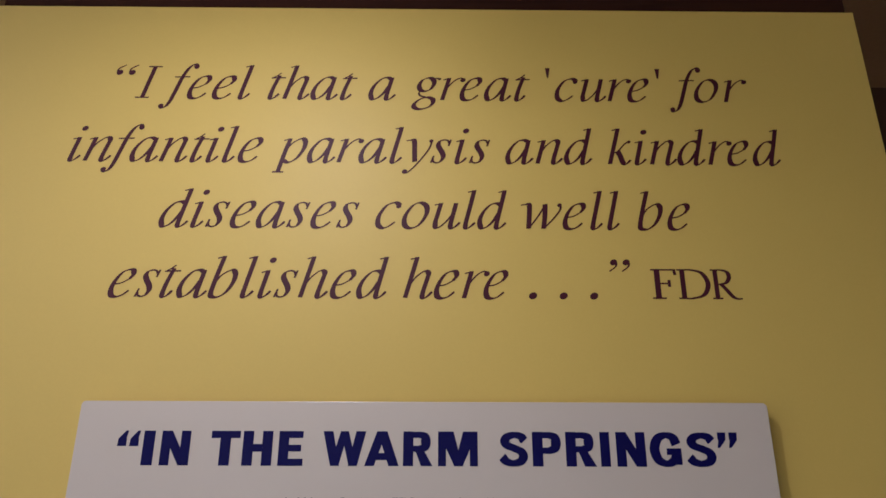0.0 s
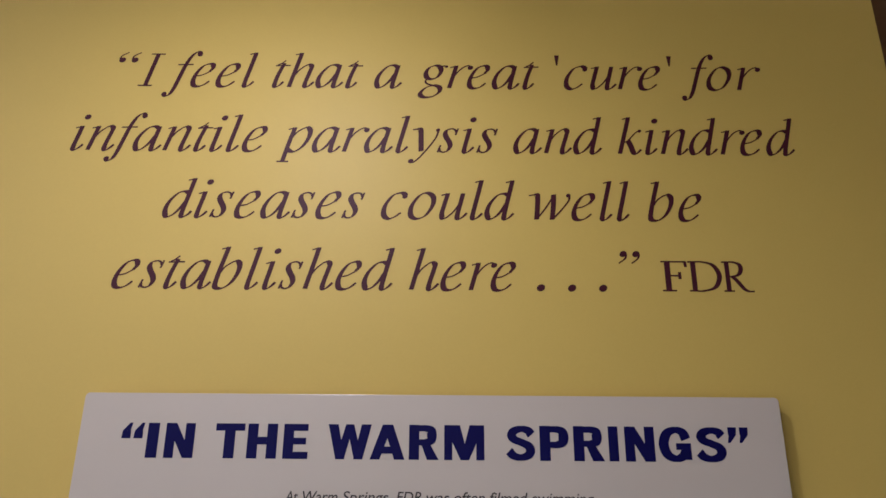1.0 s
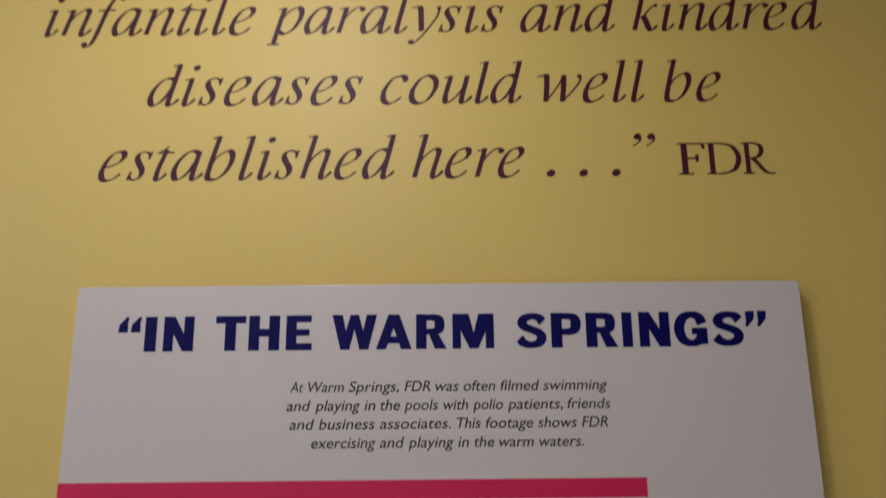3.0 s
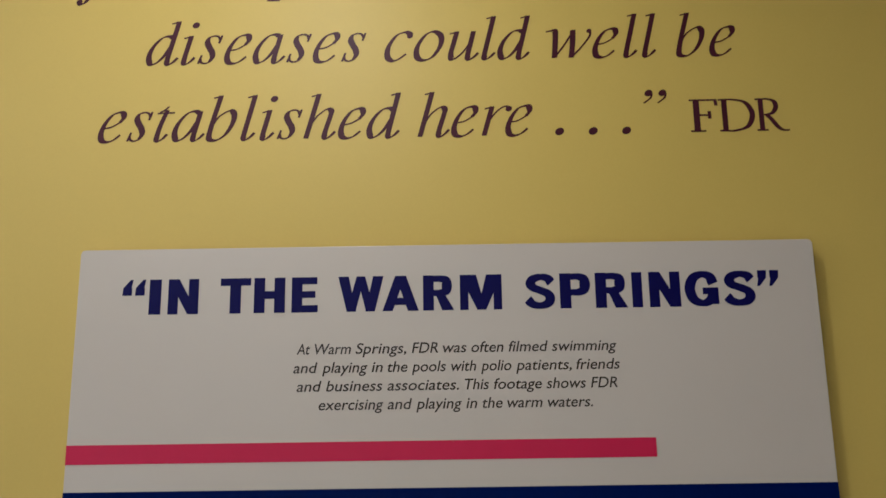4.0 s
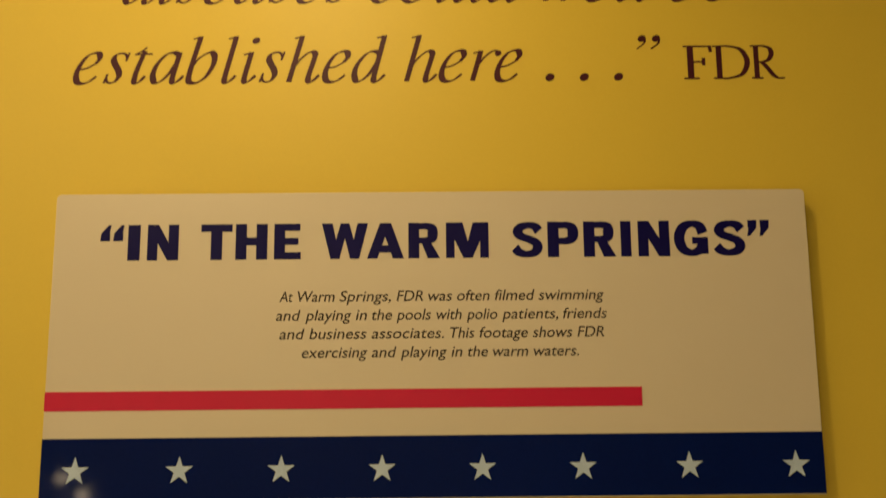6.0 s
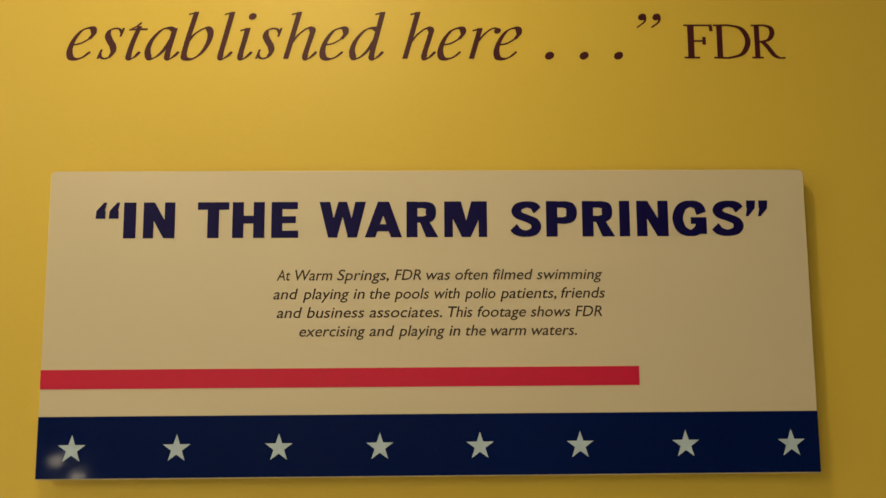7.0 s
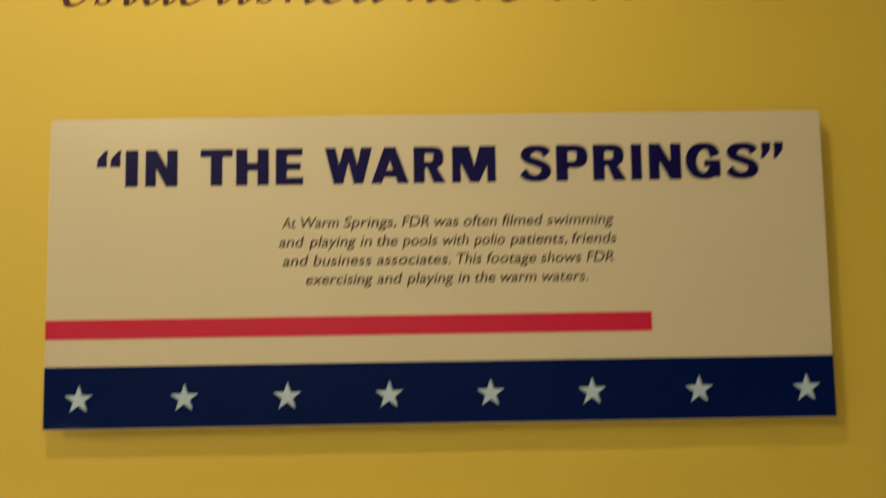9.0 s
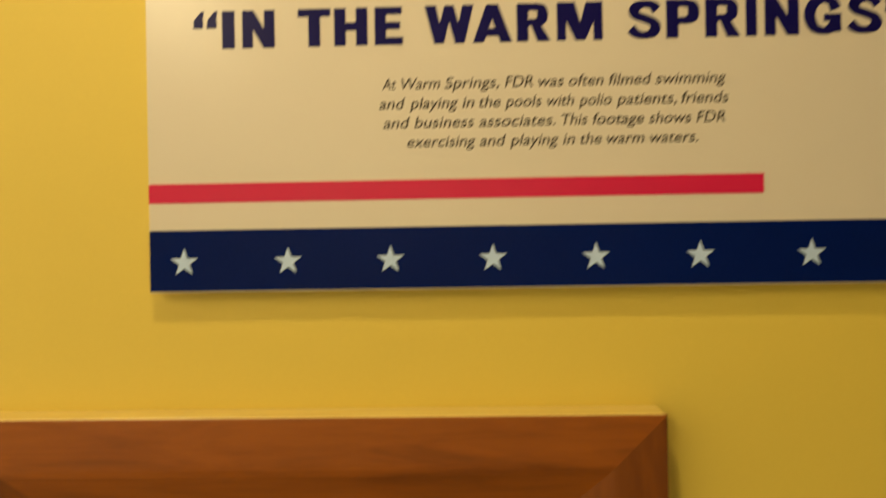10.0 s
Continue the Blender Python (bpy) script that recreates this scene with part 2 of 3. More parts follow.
# letter: pen strokes (o: closed, ~: fine), dots as (x, y, radius)
ITALIC = {
    "i": ([hook(.16, 1), flag(.16, 1)], [(.20, 1.38, .108)]),
    "l": ([hook(.16, 1.53), flag(.16, 1.53)], []),
    "t": ([".23,1.06 .19,.8 .155,.5 .145,.2 .165,.05 .24,.0 .34,.08 .43,.23", "~-.04,.94 .2,.955 .47,.96", "~.02,.97 .14,1.05 .25,1.18"], []),
    "n": ([flag(.15, 1), ".15,1 .13,.5 .11,.0", ARCH, LEG], []),
    "h": ([flag(.15, 1.53), ".15,1.53 .13,.7 .11,.0", ARCH, LEG], []),
    "r": ([flag(.15, 1), ".15,1 .13,.5 .11,.0", "~.12,.42 .27,.74 .42,.93 .56,1.0 .66,.95"], [(.66, .91, .095)]),
    "u": ([flag(.16, 1), ".16,1 .14,.5 .135,.2 .2,.02 .32,.04", "~.32,.04 .5,.28 .64,.62", hook(.66, 1)], []),
    "o": (["o.46,1.01 .23,.88 .08,.48 .14,.12 .36,-.01 .61,.12 .76,.52 .7,.86"], []),
    "c": ([".68,.88 .58,.98 .45,1.0 .24,.88 .09,.5 .13,.14 .31,-.01 .49,.05 .67,.23"], [(.65, .86, .085)]),
    "e": (["~.1,.45 .32,.5 .53,.65", ".53,.65 .6,.82 .55,.97 .42,1.0 .24,.9 .11,.62 .075,.3 .15,.06 .31,-.01 .49,.05 .66,.23"], []),
    "a": ([BOWL, hook(.67, 1.0)], []),
    "d": ([BOWL, hook(.67, 1.53), flag(.67, 1.53)], []),
    "b": ([flag(.15, 1.53), ".15,1.53 .12,.7 .12,.22", "~.12,.42 .24,.76 .42,.95", ".42,.95 .57,1.0 .7,.86 .72,.56 .62,.22 .44,.02 .27,-.01 .15,.06 .12,.25"], []),
    "p": ([flag(.17, 1), ".17,1.0 .14,.5 .13,-.42", "~-.06,-.42 .33,-.42", "~.14,.42 .26,.76 .44,.95",
           ".44,.95 .59,1.0 .72,.86 .74,.56 .64,.22 .47,.02 .32,-.01 .18,.07"], []),
    "g": (["o.27,1.0 .07,.9 .0,.66 .09,.45 .27,.39 .44,.49 .51,.74 .43,.93", "~.16,.43 .07,.32 .14,.19 .38,.11",
           "o.42,.11 .62,.02 .65,-.18 .48,-.37 .22,-.42 .03,-.32 .04,-.14 .2,.04", "~.41,.93 .53,.98 .67,.97"], [(.66, .95, .055)]),
    "f": ([".68,1.42 .6,1.53 .5,1.51 .39,1.33 .31,.95 .265,.3 .23,-.12 .165,-.36 .06,-.43 -.03,-.37", "~.04,.955 .3,.965 .58,.97"],
          [(.67, 1.42, .085), (-.02, -.35, .09)]),
    "s": (["~.45,.84 .38,.955 .26,.995", ".26,.995 .12,.93 .09,.77 .18,.6 .31,.42 .37,.24 .31,.06 .19,.0", "~.19,.0 .08,.05 .03,.17", "~.48,1.0 .45,.72", "~.04,.3 .0,.0"], []),
    "y": (["~-.3,.94 -.14,.97", "-.15,.98 -.03,.93 .08,.5 .19,.04", "~.58,.98 .56,.62 .4,.2 .2,-.2 .04,-.41 -.06,-.40"], [(-.06, -.37, .09), (.56, .93, .07)]),
    "k": ([flag(.15, 1.53), ".15,1.53 .13,.7 .11,.0", "~.14,.45 .3,.55 .48,.85 .62,.98", ".29,.55 .42,.33 .54,.08 .64,.0 .72,.06 .8,.18"], [(.62, .95, .065)]),
    "w": (["~-.16,.93 .0,.97", ".0,.98 .12,.93 .2,.5 .27,.0", "~.27,.0 .5,.5 .66,.98", ".64,.98 .72,.5 .77,.0", "~.77,.0 1.0,.36 1.18,.74 1.16,.97"], [(1.13, .94, .075)]),
    "I": ([".3,1.45 .3,.0", "~.06,1.43 .55,1.43", "~.05,.02 .54,.02"], []),
    "“": (["~.04,1.17 .06,1.34 .26,1.5", "~.48,1.17 .5,1.34 .7,1.5"], [(.14, 1.15, .115), (.58, 1.15, .115)]),
    "”": (["~.21,1.36 .2,1.2 .03,1.02", "~.62,1.36 .61,1.2 .44,1.02"], [(.11, 1.37, .115), (.52, 1.37, .115)]),
    ".": ([], [(.12, .1, .13)]),
}
ROMAN = {
    "F": ([".18,.0 .18,1", ".03,.975 .62,.975", "~.6,1 .62,.8", ".18,.51 .47,.51", "~.46,.63 .46,.4", ".03,.02 .36,.02"], []),
    "D": ([".18,.0 .18,1", ".03,.975 .2,.975 .42,.975 .72,.87 .87,.52 .74,.15 .42,.02 .2,.02 .03,.02"], []),
    "R": ([".18,.0 .18,1", ".03,.975 .2,.975 .38,.975 .55,.9 .59,.73 .5,.56 .34,.5 .18,.49", ".32,.5 .46,.33 .62,.1 .76,.015 .92,.015", ".03,.02 .34,.02"], []),
}
# heavy capitals: straight pieces as corner lists, curved ones as pen strokes
HEAVY = {
    "I": (["0,0 .3,0 .3,1 0,1"], []),
    "N": (["0,0 .29,0 .29,1 0,1", ".59,0 .88,0 .88,1 .59,1", "0,1 .31,1 .88,0 .57,0"], []),
    "T": (["0,.79 .88,.79 .88,1 0,1", ".28,0 .6,0 .6,.79 .28,.79"], []),
    "H": (["0,0 .31,0 .31,1 0,1", ".58,0 .89,0 .89,1 .58,1", ".31,.4 .58,.4 .58,.62 .31,.62"], []),
    "E": (["0,0 .31,0 .31,1 0,1", ".31,.8 .74,.8 .74,1 .31,1", ".31,.41 .69,.41 .69,.6 .31,.6", ".31,0 .76,0 .76,.2 .31,.2"], []),
    "W": (["0,1 .3,1 .52,0 .25,0", ".25,0 .5,0 .76,1 .53,1", "1.3,1 1,1 .78,0 1.05,0", "1.05,0 .8,0 .54,1 .77,1"], []),
    "A": (["0,0 .28,0 .63,1 .35,1", "1,0 .7,0 .36,1 .65,1", ".2,.17 .8,.17 .73,.37 .27,.37"], []),
    "M": (["0,0 .24,0 .24,1 0,1", ".96,0 1.2,0 1.2,1 .96,1", "0,1 .47,1 .74,0 .49,0", "1.2,1 .76,1 .49,0 .74,0"], []),
    "P": (["0,0 .31,0 .31,1 0,1"], [".2,.9 .36,.9 .5,.9 .65,.84 .7,.68 .65,.52 .5,.455 .36,.455 .2,.455"]),
    "R": (["0,0 .31,0 .31,1 0,1", ".36,.46 .63,.46 .9,0 .55,0"], [".2,.9 .36,.9 .5,.9 .65,.85 .69,.7 .65,.55 .5,.495 .36,.495 .2,.495"]),
    "S": ([], [".80,.74 .69,.86 .49,.905 .27,.85 .18,.72 .27,.6 .49,.515 .69,.42 .76,.28 .66,.14 .43,.09 .22,.145 .09,.27"]),
    "G": ([".52,.34 .96,.34 .96,.53 .52,.53", ".7,.06 .96,.06 .96,.34 .7,.34"], [".82,.64 .73,.84 .51,.91 .27,.8 .16,.5 .26,.2 .5,.09 .7,.16 .8,.3"]),
    "“": (["0,.55 .27,.55 .27,.77 .02,.77", ".02,.77 .25,.77 .3,1.0 .22,1.0", ".36,.55 .63,.55 .63,.77 .38,.77", ".38,.77 .61,.77 .66,1.0 .58,1.0"], []),
    "”": ([".03,.78 .28,.78 .3,1.0 .03,1.0", ".05,.78 .28,.78 .08,.55 .0,.55", ".39,.78 .64,.78 .66,1.0 .39,1.0", ".41,.78 .64,.78 .44,.55 .36,.55"], []),
}


def glyph(ch, alphabet, thin, thick, slope, power):
    """The faces of one letter, in letter units, one layer number for each piece."""
    strokes, dots = alphabet[ch]
    pieces = []
    for t in strokes:
        fine = t[0] == "~"  # drawn with the pen's edge
        pieces.append(ribbon(t.lstrip("o~"), thin, thin * 1.4 if fine else thick, slope, power, t[0] == "o"))
    pieces += [disc(*d) for d in dots]
    return [(layer, f) for layer, piece in enumerate(pieces) for f in piece]


def straight_mark():
    """A straight quotation mark: a wedge that narrows downwards."""
    return [(0, [Vector(p) for p in ((.10, 1.04), (.15, 1.04), (.22, 1.5), (.05, 1.5))])]


# the height band in which a letter's foremost ink stands at its given place
BANDS = {"f": (.85, 1.05), "p": (-1, 2), "y": (-1, 2), "w": (-1, 2), "g": (-1, 2), "“": (-1, 2), "”": (-1, 2), ".": (-1, 2), "I": (-1, .3)}


def set_letters(text, base, unit, wide, lean, y, material, parent):
    """The letters of a line in the slanted face; each, given as letter:start, begins at its own place."""
    for entry in text.split():
        ch, at = entry[0], float(entry[2:])
        faces = straight_mark() if ch == "'" else glyph(ch, ITALIC, 0.05, 0.178, 30, 1.7)
        slant = 0.0 if ch == "'" else lean
        low, high = BANDS.get(ch, (-.1, 2) if ch == "'" else (-.1, .45))
        edge = min(v.x * wide + v.y * unit * slant for _, f in faces for v in f if low <= v.y <= high)
        bm = bmesh.new()
        for layer, f in faces:
            vs = [bm.verts.new((at + v.x * wide + v.y * unit * slant - edge, y - 0.00025 - 0.00003 * layer, base + v.y * unit)) for v in f]
            face = bm.faces.new(vs)
            face.normal_update()
            if face.normal.y > 0:
                face.normal_flip()
        part("letter" if ch.isalpha() else "punctuation_mark", bm, material, parent)


def heavy(ch):
    corners, strokes = HEAVY[ch]
    faces = []
    for k, c in enumerate(corners):
        faces.append((k, [Vector([float(v) for v in p.split(",")]) for p in c.split()]))
    for k, s in enumerate(strokes):
        for f in ribbon(s, 0.175, 0.295, 0, 1.0):
            faces.append((k + 5, f))
    return faces


def letters(name, faces, x0, x1, base, unit, y, material, parent, label=""):
    """Thin lettering fitted between x0 and x1 on the surface at y; each stroke lies a hair above the last."""
    lo = min(v.x for _, f in faces for v in f)
    hi = max(v.x for _, f in faces for v in f)
    k = (x1 - x0) / (hi - lo)
    bm = bmesh.new()
    for layer, f in faces:
        vs = [bm.verts.new((x0 + (v.x - lo) * k, y - 0.00025 - 0.00003 * layer, base + v.y * unit)) for v in f]
        face = bm.faces.new(vs)
        face.normal_update()
        if face.normal.y > 0:
            face.normal_flip()
    return part(name, bm, material, parent, label)


def type_line(name, words, base, height, y, shear, material, parent, swell=0.0):
    """A line of the built-in typeface, slanted; each word, given as text:start:end, keeps to its own stretch."""
    bm = bmesh.new()
    for entry in words.split():
        text, a, b = entry.split(":")
        data = bpy.data.curves.new(name, "FONT")
        data.body, data.size, data.shear, data.offset, data.resolution_u = text, 1.0, shear, swell, 4
        maker = bpy.data.objects.new(name, data)
        scene.collection.objects.link(maker)
        bpy.context.view_layer.update()
        mesh = bpy.data.meshes.new_from_object(maker.evaluated_get(bpy.context.evaluated_depsgraph_get()))
        bpy.data.objects.remove(maker)
        xs = [v.co.x for v in mesh.vertices]
        lo, hi = min(xs), max(xs)
        k = (float(b) - float(a)) / (hi - lo)
        for v in mesh.vertices:
            v.co = (float(a) + (v.co.x - lo) * k, y - 0.0003, base + v.co.y * height)
        bm.from_mesh(mesh)
        bpy.data.meshes.remove(mesh)
        bpy.data.curves.remove(data)
    return part(name, bm, material, parent)


def thing(name, label, category, at=(0, 0, 0), kind="", group=""):
    ob = new(name)
    ob.location = at
    ob.empty_display_size = 0.05
    return tagged(ob, label, category, group, kind)


# ---- the room ----
def room():
    floor = mesh_object("floor", box(-3.5, 3.0, -4.6, 1.4, -0.1, 0.0), BOUNCE_CARPET)
    tagged(floor, "unseen grey carpeted floor, lightened to bounce light", "floor", kind="structure")
    top = mesh_object("ceiling", box(-3.5, 3.0, -4.6, 1.4, 2.9, 3.0), PLASTER)
    tagged(top, "dim brown plaster ceiling of the exhibit room", "ceiling", kind="structure")
    for name, b in (("wall_north", (-3.5, 3.0, 1.235, 1.4, 0, 2.9)), ("wall_south", (-3.5, 3.0, -4.6, -4.48, 0, 2.9)),
                    ("wall_west", (-3.5, -3.38, -4.48, 1.235, 0, 2.9)), ("wall_east", (2.88, 3.0, -4.48, 1.235, 0, 2.9))):
        dark = name == "wall_north"
        tagged(mesh_object(name, box(*b), DARK_WALL if dark else BOUNCE_WALL),
               "dark brown painted wall behind the panel" if dark else "plain unseen wall, painted pale to bounce light", "wall", kind="structure")


room()


# ---- the display panel ----
LEFT, RIGHT, TOP = -0.575, 0.5473, BASE + 0.7766


def display_panel():
    t = thing("display_panel", "tall yellow display panel with a purple italic quotation", "display panel")
    part("backing_board", box(-0.552, RIGHT - 0.004, FACE + 0.0075, FACE + 0.05, 0.0, 2.86, 0.002), BACKING, t, "dark brown stained wooden backing board")
    sheet = part("yellow_sheet", plate([(LEFT, 0.0), (RIGHT, 0.0), (RIGHT, TOP), (LEFT, TOP)], FACE, FACE + 0.0072, 0.0012), YELLOW, t, "satin yellow laminate sheet")
    lines = [
        (0.6421, "“:-.3865 I:-.3588 f:-.3137 e:-.2960 e:-.2657 l:-.2340 t:-.1975 h:-.1795 a:-.1455 t:-.1094 a:-.0747 g:-.0220 r:.0132 e:.0370 a:.0669 t:.1037 "
                 "':.1438 c:.1537 u:.1853 r:.2184 e:.2431 ':.2805 f:.3092 o:.3254 r:.3615"),
        (0.5567, "i:-.4251 n:-.4071 f:-.3691 a:-.3529 n:-.3178 t:-.2819 i:-.2631 l:-.2440 e:-.2255 p:-.1837 a:-.1440 r:-.1089 a:-.0832 l:-.0465 y:-.0313 s:.0015 i:.0305 s:.0474 "
                 "a:.0907 n:.1263 d:.1605 k:.2122 i:.2441 n:.2622 d:.2954 r:.3316 e:.3549 d:.3854"),
        (0.4743, "d:-.3072 i:-.2709 s:-.2540 e:-.2262 a:-.1966 s:-.1619 e:-.1344 s:-.1051 c:-.0604 o:-.0302 u:.0052 l:.0396 d:.0562 w:.1073 e:.1542 l:.1858 l:.2051 b:.2403 e:.2747"),
        (0.3918, "e:-.3513 s:-.3221 t:-.2945 a:-.2763 b:-.2414 l:-.2063 i:-.1869 s:-.1696 h:-.1425 e:-.1074 d:-.0786 h:-.0269 e:.0072 r:.0380 e:.0620 .:.1124 .:.1463 .:.1801 ”:.2032"),
    ]
    for base, row in lines:
        set_letters(row, BASE + base, 0.031, 0.0345, 0.245, FACE, PURPLE, sheet)
    for ch, a, b in (("F", 0.2495, 0.2785), ("D", 0.2788, 0.3155), ("R", 0.3163, 0.3492)):
        letters("letter", glyph(ch, ROMAN, 0.052, 0.138, 0, 1.4), a, b, BASE + 0.3922, 0.0344, FACE, PURPLE, sheet)


display_panel()


# ---- the title plaque ----
def star(x, z, r):
    pts = []
    for i in range(10):
        a = radians(90 + 36 * i)
        q = r if i % 2 == 0 else r * 0.39
        pts.append((x + q * math.cos(a), z + q * math.sin(a)))
    return plate(pts, -0.0010, -0.0006)


def title_plaque():
    t = thing("title_plaque", "white acrylic title plaque with red stripe and navy star band", "sign")
    body = part("plaque_body", plate(rounded(-0.35, 0.35, BASE, BASE + 0.2775, 0.0045, 0.0008), 0.0, 0.0062, 0.0008), WHITE, t, "glossy white acrylic sheet")
    for x in (-0.30, 0.30):
        for z in (0.05, 0.23):
            m = Matrix.Translation((x, 0, BASE + z)) @ pose(0, 0, 0, 90, 0, 0)
            part("standoff", tube(0.006, 0.006, -FACE, -0.0062, m, 16), STEEL, t)
    part("navy_band", plate([(-0.3497, BASE + 0.0012), (0.3497, BASE + 0.0012), (0.3497, BASE + 0.055), (-0.3497, BASE + 0.055)], -0.0005, 0.0003), NAVY, t, "navy blue printed band")
    part("red_stripe", plate([(-0.3497, BASE + 0.0792), (0.1889, BASE + 0.0792), (0.1889, BASE + 0.0962), (-0.3497, BASE + 0.0962)], -0.0005, 0.0003), RED, t, "crimson printed stripe")
    for x in (-0.3188, -0.2263, -0.1358, -0.046, 0.0435, 0.1334, 0.2285, 0.3241):
        part("star", star(x, BASE + 0.0264, 0.0127), STAR, t)
    title = ("“:-.3074:-.2853 I:-.2817:-.2704 N:-.2637:-.2348 T:-.2142:-.1853 H:-.1822:-.1527 E:-.1465:-.1217 W:-.1025:-.0595 A:-.0605:-.0262 "
             "R:-.0221:.0073 M:.0128:.0524 S:.0738:.1025 P:.1072:.136 R:.1407:.171 I:.1753:.185 N:.1915:.2209 G:.2248:.2567 S:.2614:.2912 ”:.2935:.3146")
    for entry in title.split():
        ch, a, b = entry.split(":")
        letters("letter", heavy(ch), float(a), float(b), BASE + 0.2148, 0.0333, 0.0, NAVY_INK, body)
    for words, z in (("At:-0.1407:-0.1283 Warm:-0.1239:-0.0899 Springs,:-0.0856:-0.0383 FDR:-0.0331:-0.0085 was:-0.0042:0.0180 often:0.0225:0.0524 filmed:0.0572:0.0938 swimming:0.0974:0.1578", 0.1750),
                     ("and:-0.1434:-0.1210 playing:-0.1165:-0.0744 in:-0.0705:-0.0602 the:-0.0558:-0.0372 pools:-0.0331:-0.0015 with:0.0033:0.0265 polio:0.0312:0.0592 patients,:0.0636:0.1151 friends:0.1194:0.1599", 0.1579),
                     ("and:-0.1400:-0.1170 business:-0.1127:-0.0605 associates.:-0.0559:0.0102 This:0.0157:0.0380 footage:0.0426:0.0869 shows:0.0912:0.1276 FDR:0.1321:0.1568", 0.1410),
                     ("exercising:-0.1193:-0.0596 and:-0.0558:-0.0332 playing:-0.0293:0.0127 in:0.0167:0.0268 the:0.0316:0.0501 warm:0.0544:0.0868 waters.:0.0916:0.1331", 0.1241)):
        type_line("text_line", words, BASE + z + 0.0005, 0.0140, 0.0, 0.2, INK, body, 0.006)


title_plaque()


# ---- the wooden frame below ----
def rail(length, profile, m):
    """A mitred moulding: profile as (inward, forward) pairs, run along its length."""
    bm = bmesh.new()
    rows = []
    for d, f in profile:
        rows.append([bm.verts.new(m @ Vector((x, -f, -d))) for x in (d, length - d)])
    n = len(rows)
    for i in range(n):
        j = (i + 1) % n
        bm.faces.new((rows[i][0], rows[i][1], rows[j][1], rows[j][0]))
    bm.faces.new([r[0] for r in rows])
    bm.faces.new([r[1] for r in rows][::-1])
    bmesh.ops.recalc_face_normals(bm, faces=bm.faces[:])
    return bm


def screen_frame():
    x0, x1, z1, z0 = -0.5287, 0.0987, BASE - 0.1084, BASE - 0.1084 - 0.50
    t = thing("screen_frame", "deep varnished reddish-brown wooden frame mounted on the yellow panel", "frame")
    d = 0.034
    profile = [(0, 0.0002), (0, d - 0.0012), (0.0005, d - 0.0003), (0.0015, d), (0.041, d), (0.045, d - 0.0003), (0.051, d - 0.0016), (0.082, d - 0.014), (0.084, d - 0.016), (0.084, 0.0002)]
    w, h = x1 - x0, z1 - z0
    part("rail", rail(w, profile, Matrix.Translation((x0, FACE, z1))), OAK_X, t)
    # added strip that paints the bright top edge of the frame
    part("lit_top_strip", box(x0 + 0.0006, x1 - 0.0012, FACE - d + 0.0012, FACE - 0.0003, z1 - 0.0006, z1 + 0.0010, 0.0004), LIT_TOP, t, "pale strip painted as light on the frame top")
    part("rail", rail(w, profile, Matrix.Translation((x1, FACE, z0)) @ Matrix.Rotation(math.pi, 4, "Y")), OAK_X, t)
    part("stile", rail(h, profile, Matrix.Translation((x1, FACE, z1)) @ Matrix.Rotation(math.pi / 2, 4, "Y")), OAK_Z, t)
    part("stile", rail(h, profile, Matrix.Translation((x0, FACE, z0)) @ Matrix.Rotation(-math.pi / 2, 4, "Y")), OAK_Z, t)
    part("screen", box(x0 + 0.0845, x1 - 0.0845, FACE - 0.012, FACE - 0.0005, z0 + 0.0845, z1 - 0.0845), SCREEN, t, "dark glass screen")


screen_frame()


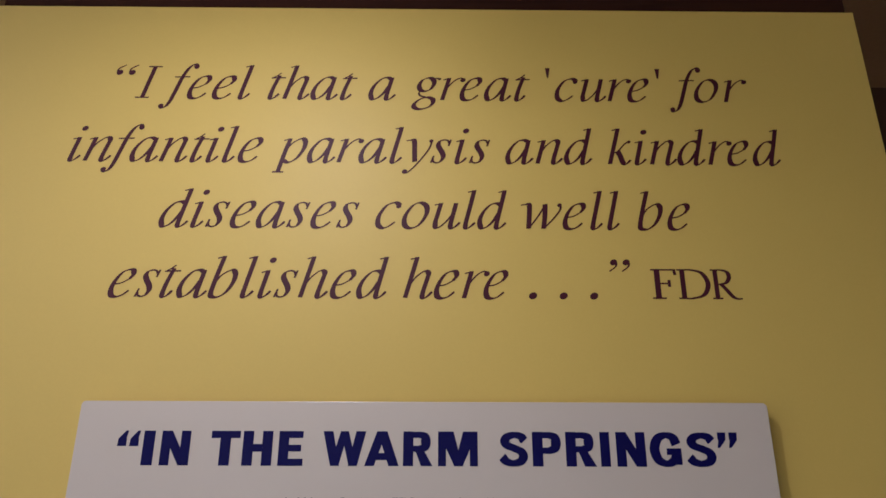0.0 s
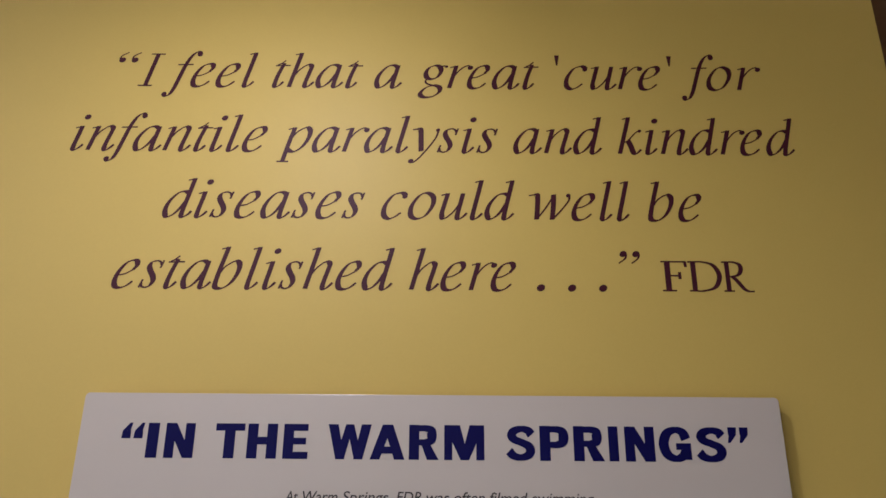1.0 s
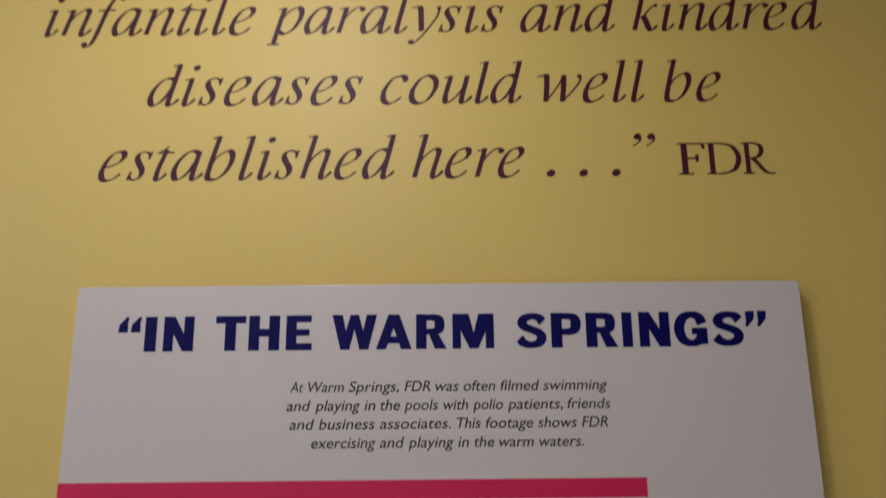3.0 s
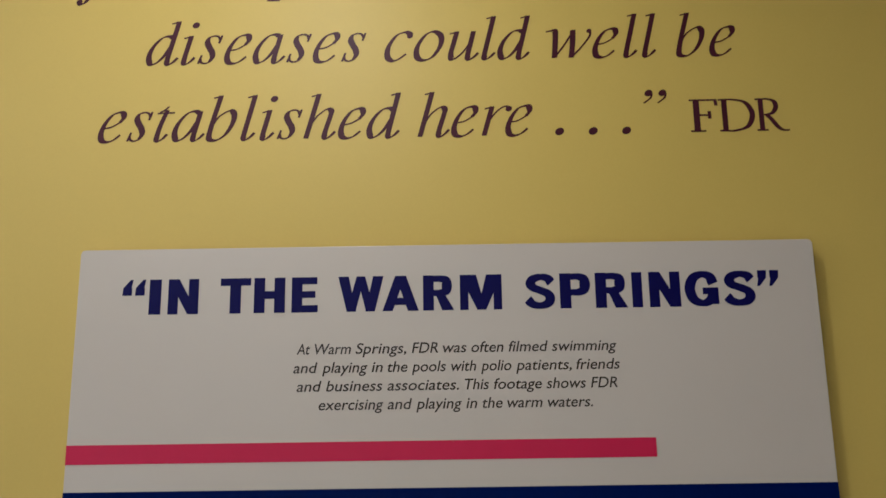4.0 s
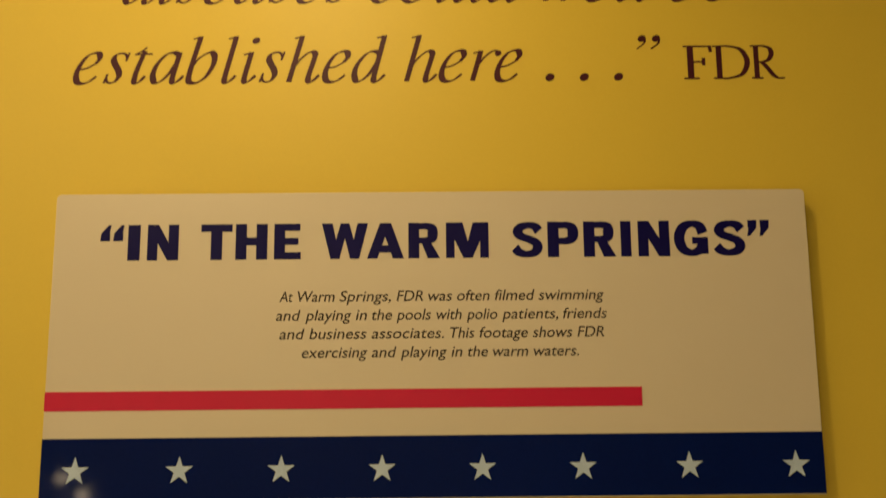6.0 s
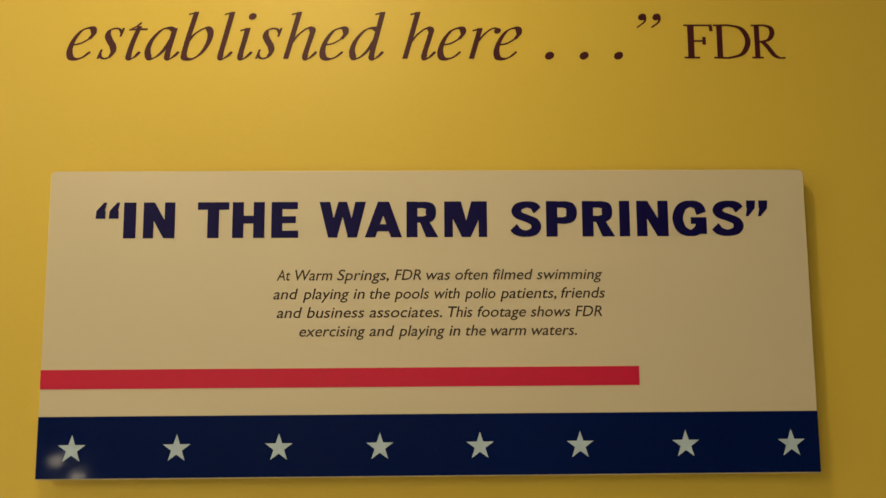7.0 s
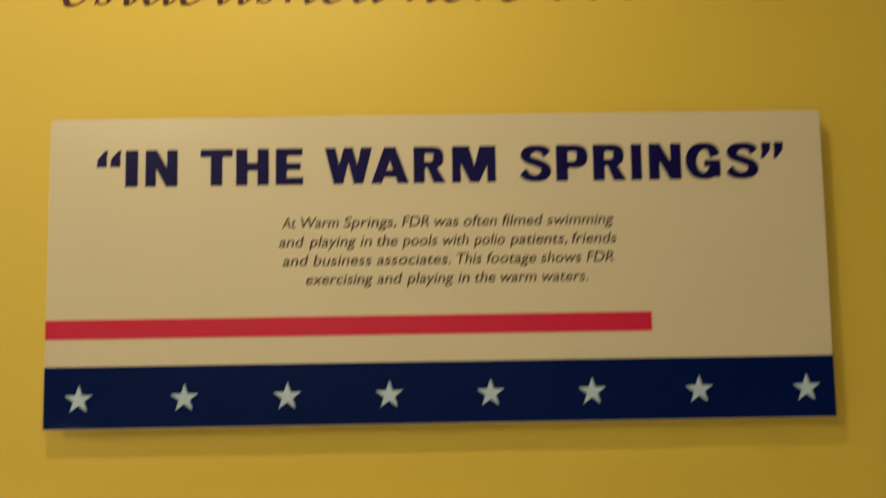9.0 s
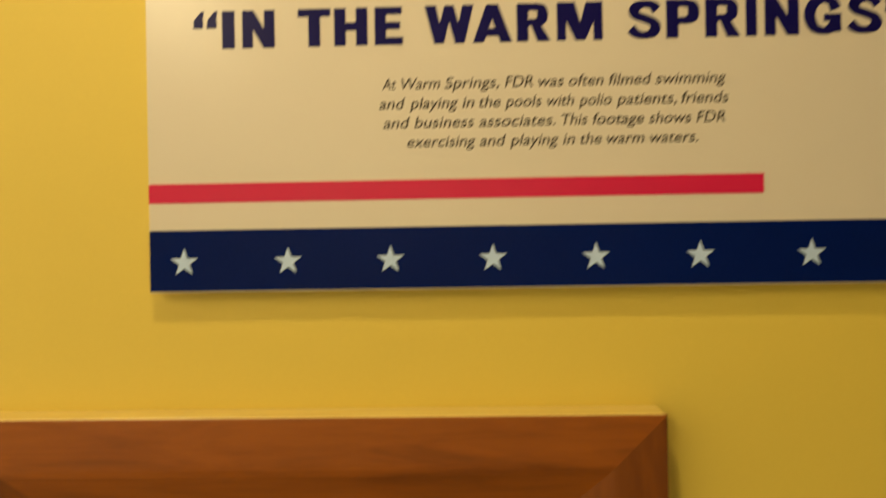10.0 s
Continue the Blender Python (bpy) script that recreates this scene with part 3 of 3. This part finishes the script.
# ---- lamp fixtures, all out of view ----
def spotlight_can(eye, aim):
    t = thing("unseen_spotlight", "unseen small grey metal spotlight hung from the ceiling", "lamp", group="ceiling spotlights")
    m = look(eye, aim)
    can = bmesh.new()
    rings = []
    for r, z in ((0.036, 0.004), (0.040, 0.004), (0.040, 0.11), (0.030, 0.125), (0.004, 0.125)):
        rings.append([can.verts.new(m @ Vector((r * math.cos(a * math.pi / 12), r * math.sin(a * math.pi / 12), z + 0.004))) for a in range(24)])
    inner = [can.verts.new(m @ Vector((0.036 * math.cos(a * math.pi / 12), 0.036 * math.sin(a * math.pi / 12), 0.09))) for a in range(24)]
    for a, b in zip([inner] + rings[:-1], rings):
        for i in range(24):
            can.faces.new((a[i], a[(i + 1) % 24], b[(i + 1) % 24], b[i]))
    can.faces.new(inner)
    can.faces.new(rings[-1])
    bmesh.ops.recalc_face_normals(can, faces=can.faces[:])
    part("can", can, STEEL, t)
    part("stem", tube(0.008, 0.008, eye[2] + 0.06, 2.9, Matrix.Translation((eye[0] + (m @ Vector((0, 0, 0.06)) - Vector(eye)).x, eye[1] + (m @ Vector((0, 0, 0.06)) - Vector(eye)).y, 0)), 12), STEEL, t)


for eye, aim, watts, cone in SPOTS:
    spotlight_can(eye, aim)


def ceiling_panel(x, y, side):
    t = thing("unseen_ceiling_light", "unseen square lit ceiling light, added, with a metal frame", "lamp", group="ceiling lights")
    h = side / 2
    for a, b in (((-h - 0.02, h + 0.02), (-h - 0.02, -h)), ((-h - 0.02, h + 0.02), (h, h + 0.02)), ((-h - 0.02, -h), (-h, h)), ((h, h + 0.02), (-h, h))):
        part("frame_side", box(x + a[0], x + a[1], y + b[0], y + b[1], 2.865, 2.9, 0.002), STEEL, t)
    part("diffuser", box(x - h, x + h, y - h, y + h, 2.872, 2.88), DIFFUSER, t, "glowing white diffuser of the added light")


for x, y, side, watts in PANELS:
    ceiling_panel(x, y, side)


def globe_lamp(x, y, z):
    t = thing("globe_lamp", "small brightly lit globe lamp on a dark floor stand", "lamp", (x, y, 0), group="globe lamps")
    ball = bmesh.new()
    bmesh.ops.create_uvsphere(ball, u_segments=24, v_segments=14, radius=0.028, matrix=Matrix.Translation((0, 0, z)))
    part("globe", ball, GLOBE, t, "glowing white glass globe")
    part("pole", tube(0.012, 0.010, 0.02, z - 0.026, None, 16), STEEL, t)
    part("base", tube(0.12, 0.10, 0.0, 0.02, None, 32), STEEL, t)


globe_lamp(-2.33, -3.74, 0.73)
globe_lamp(-2.13, -3.60, 0.66)
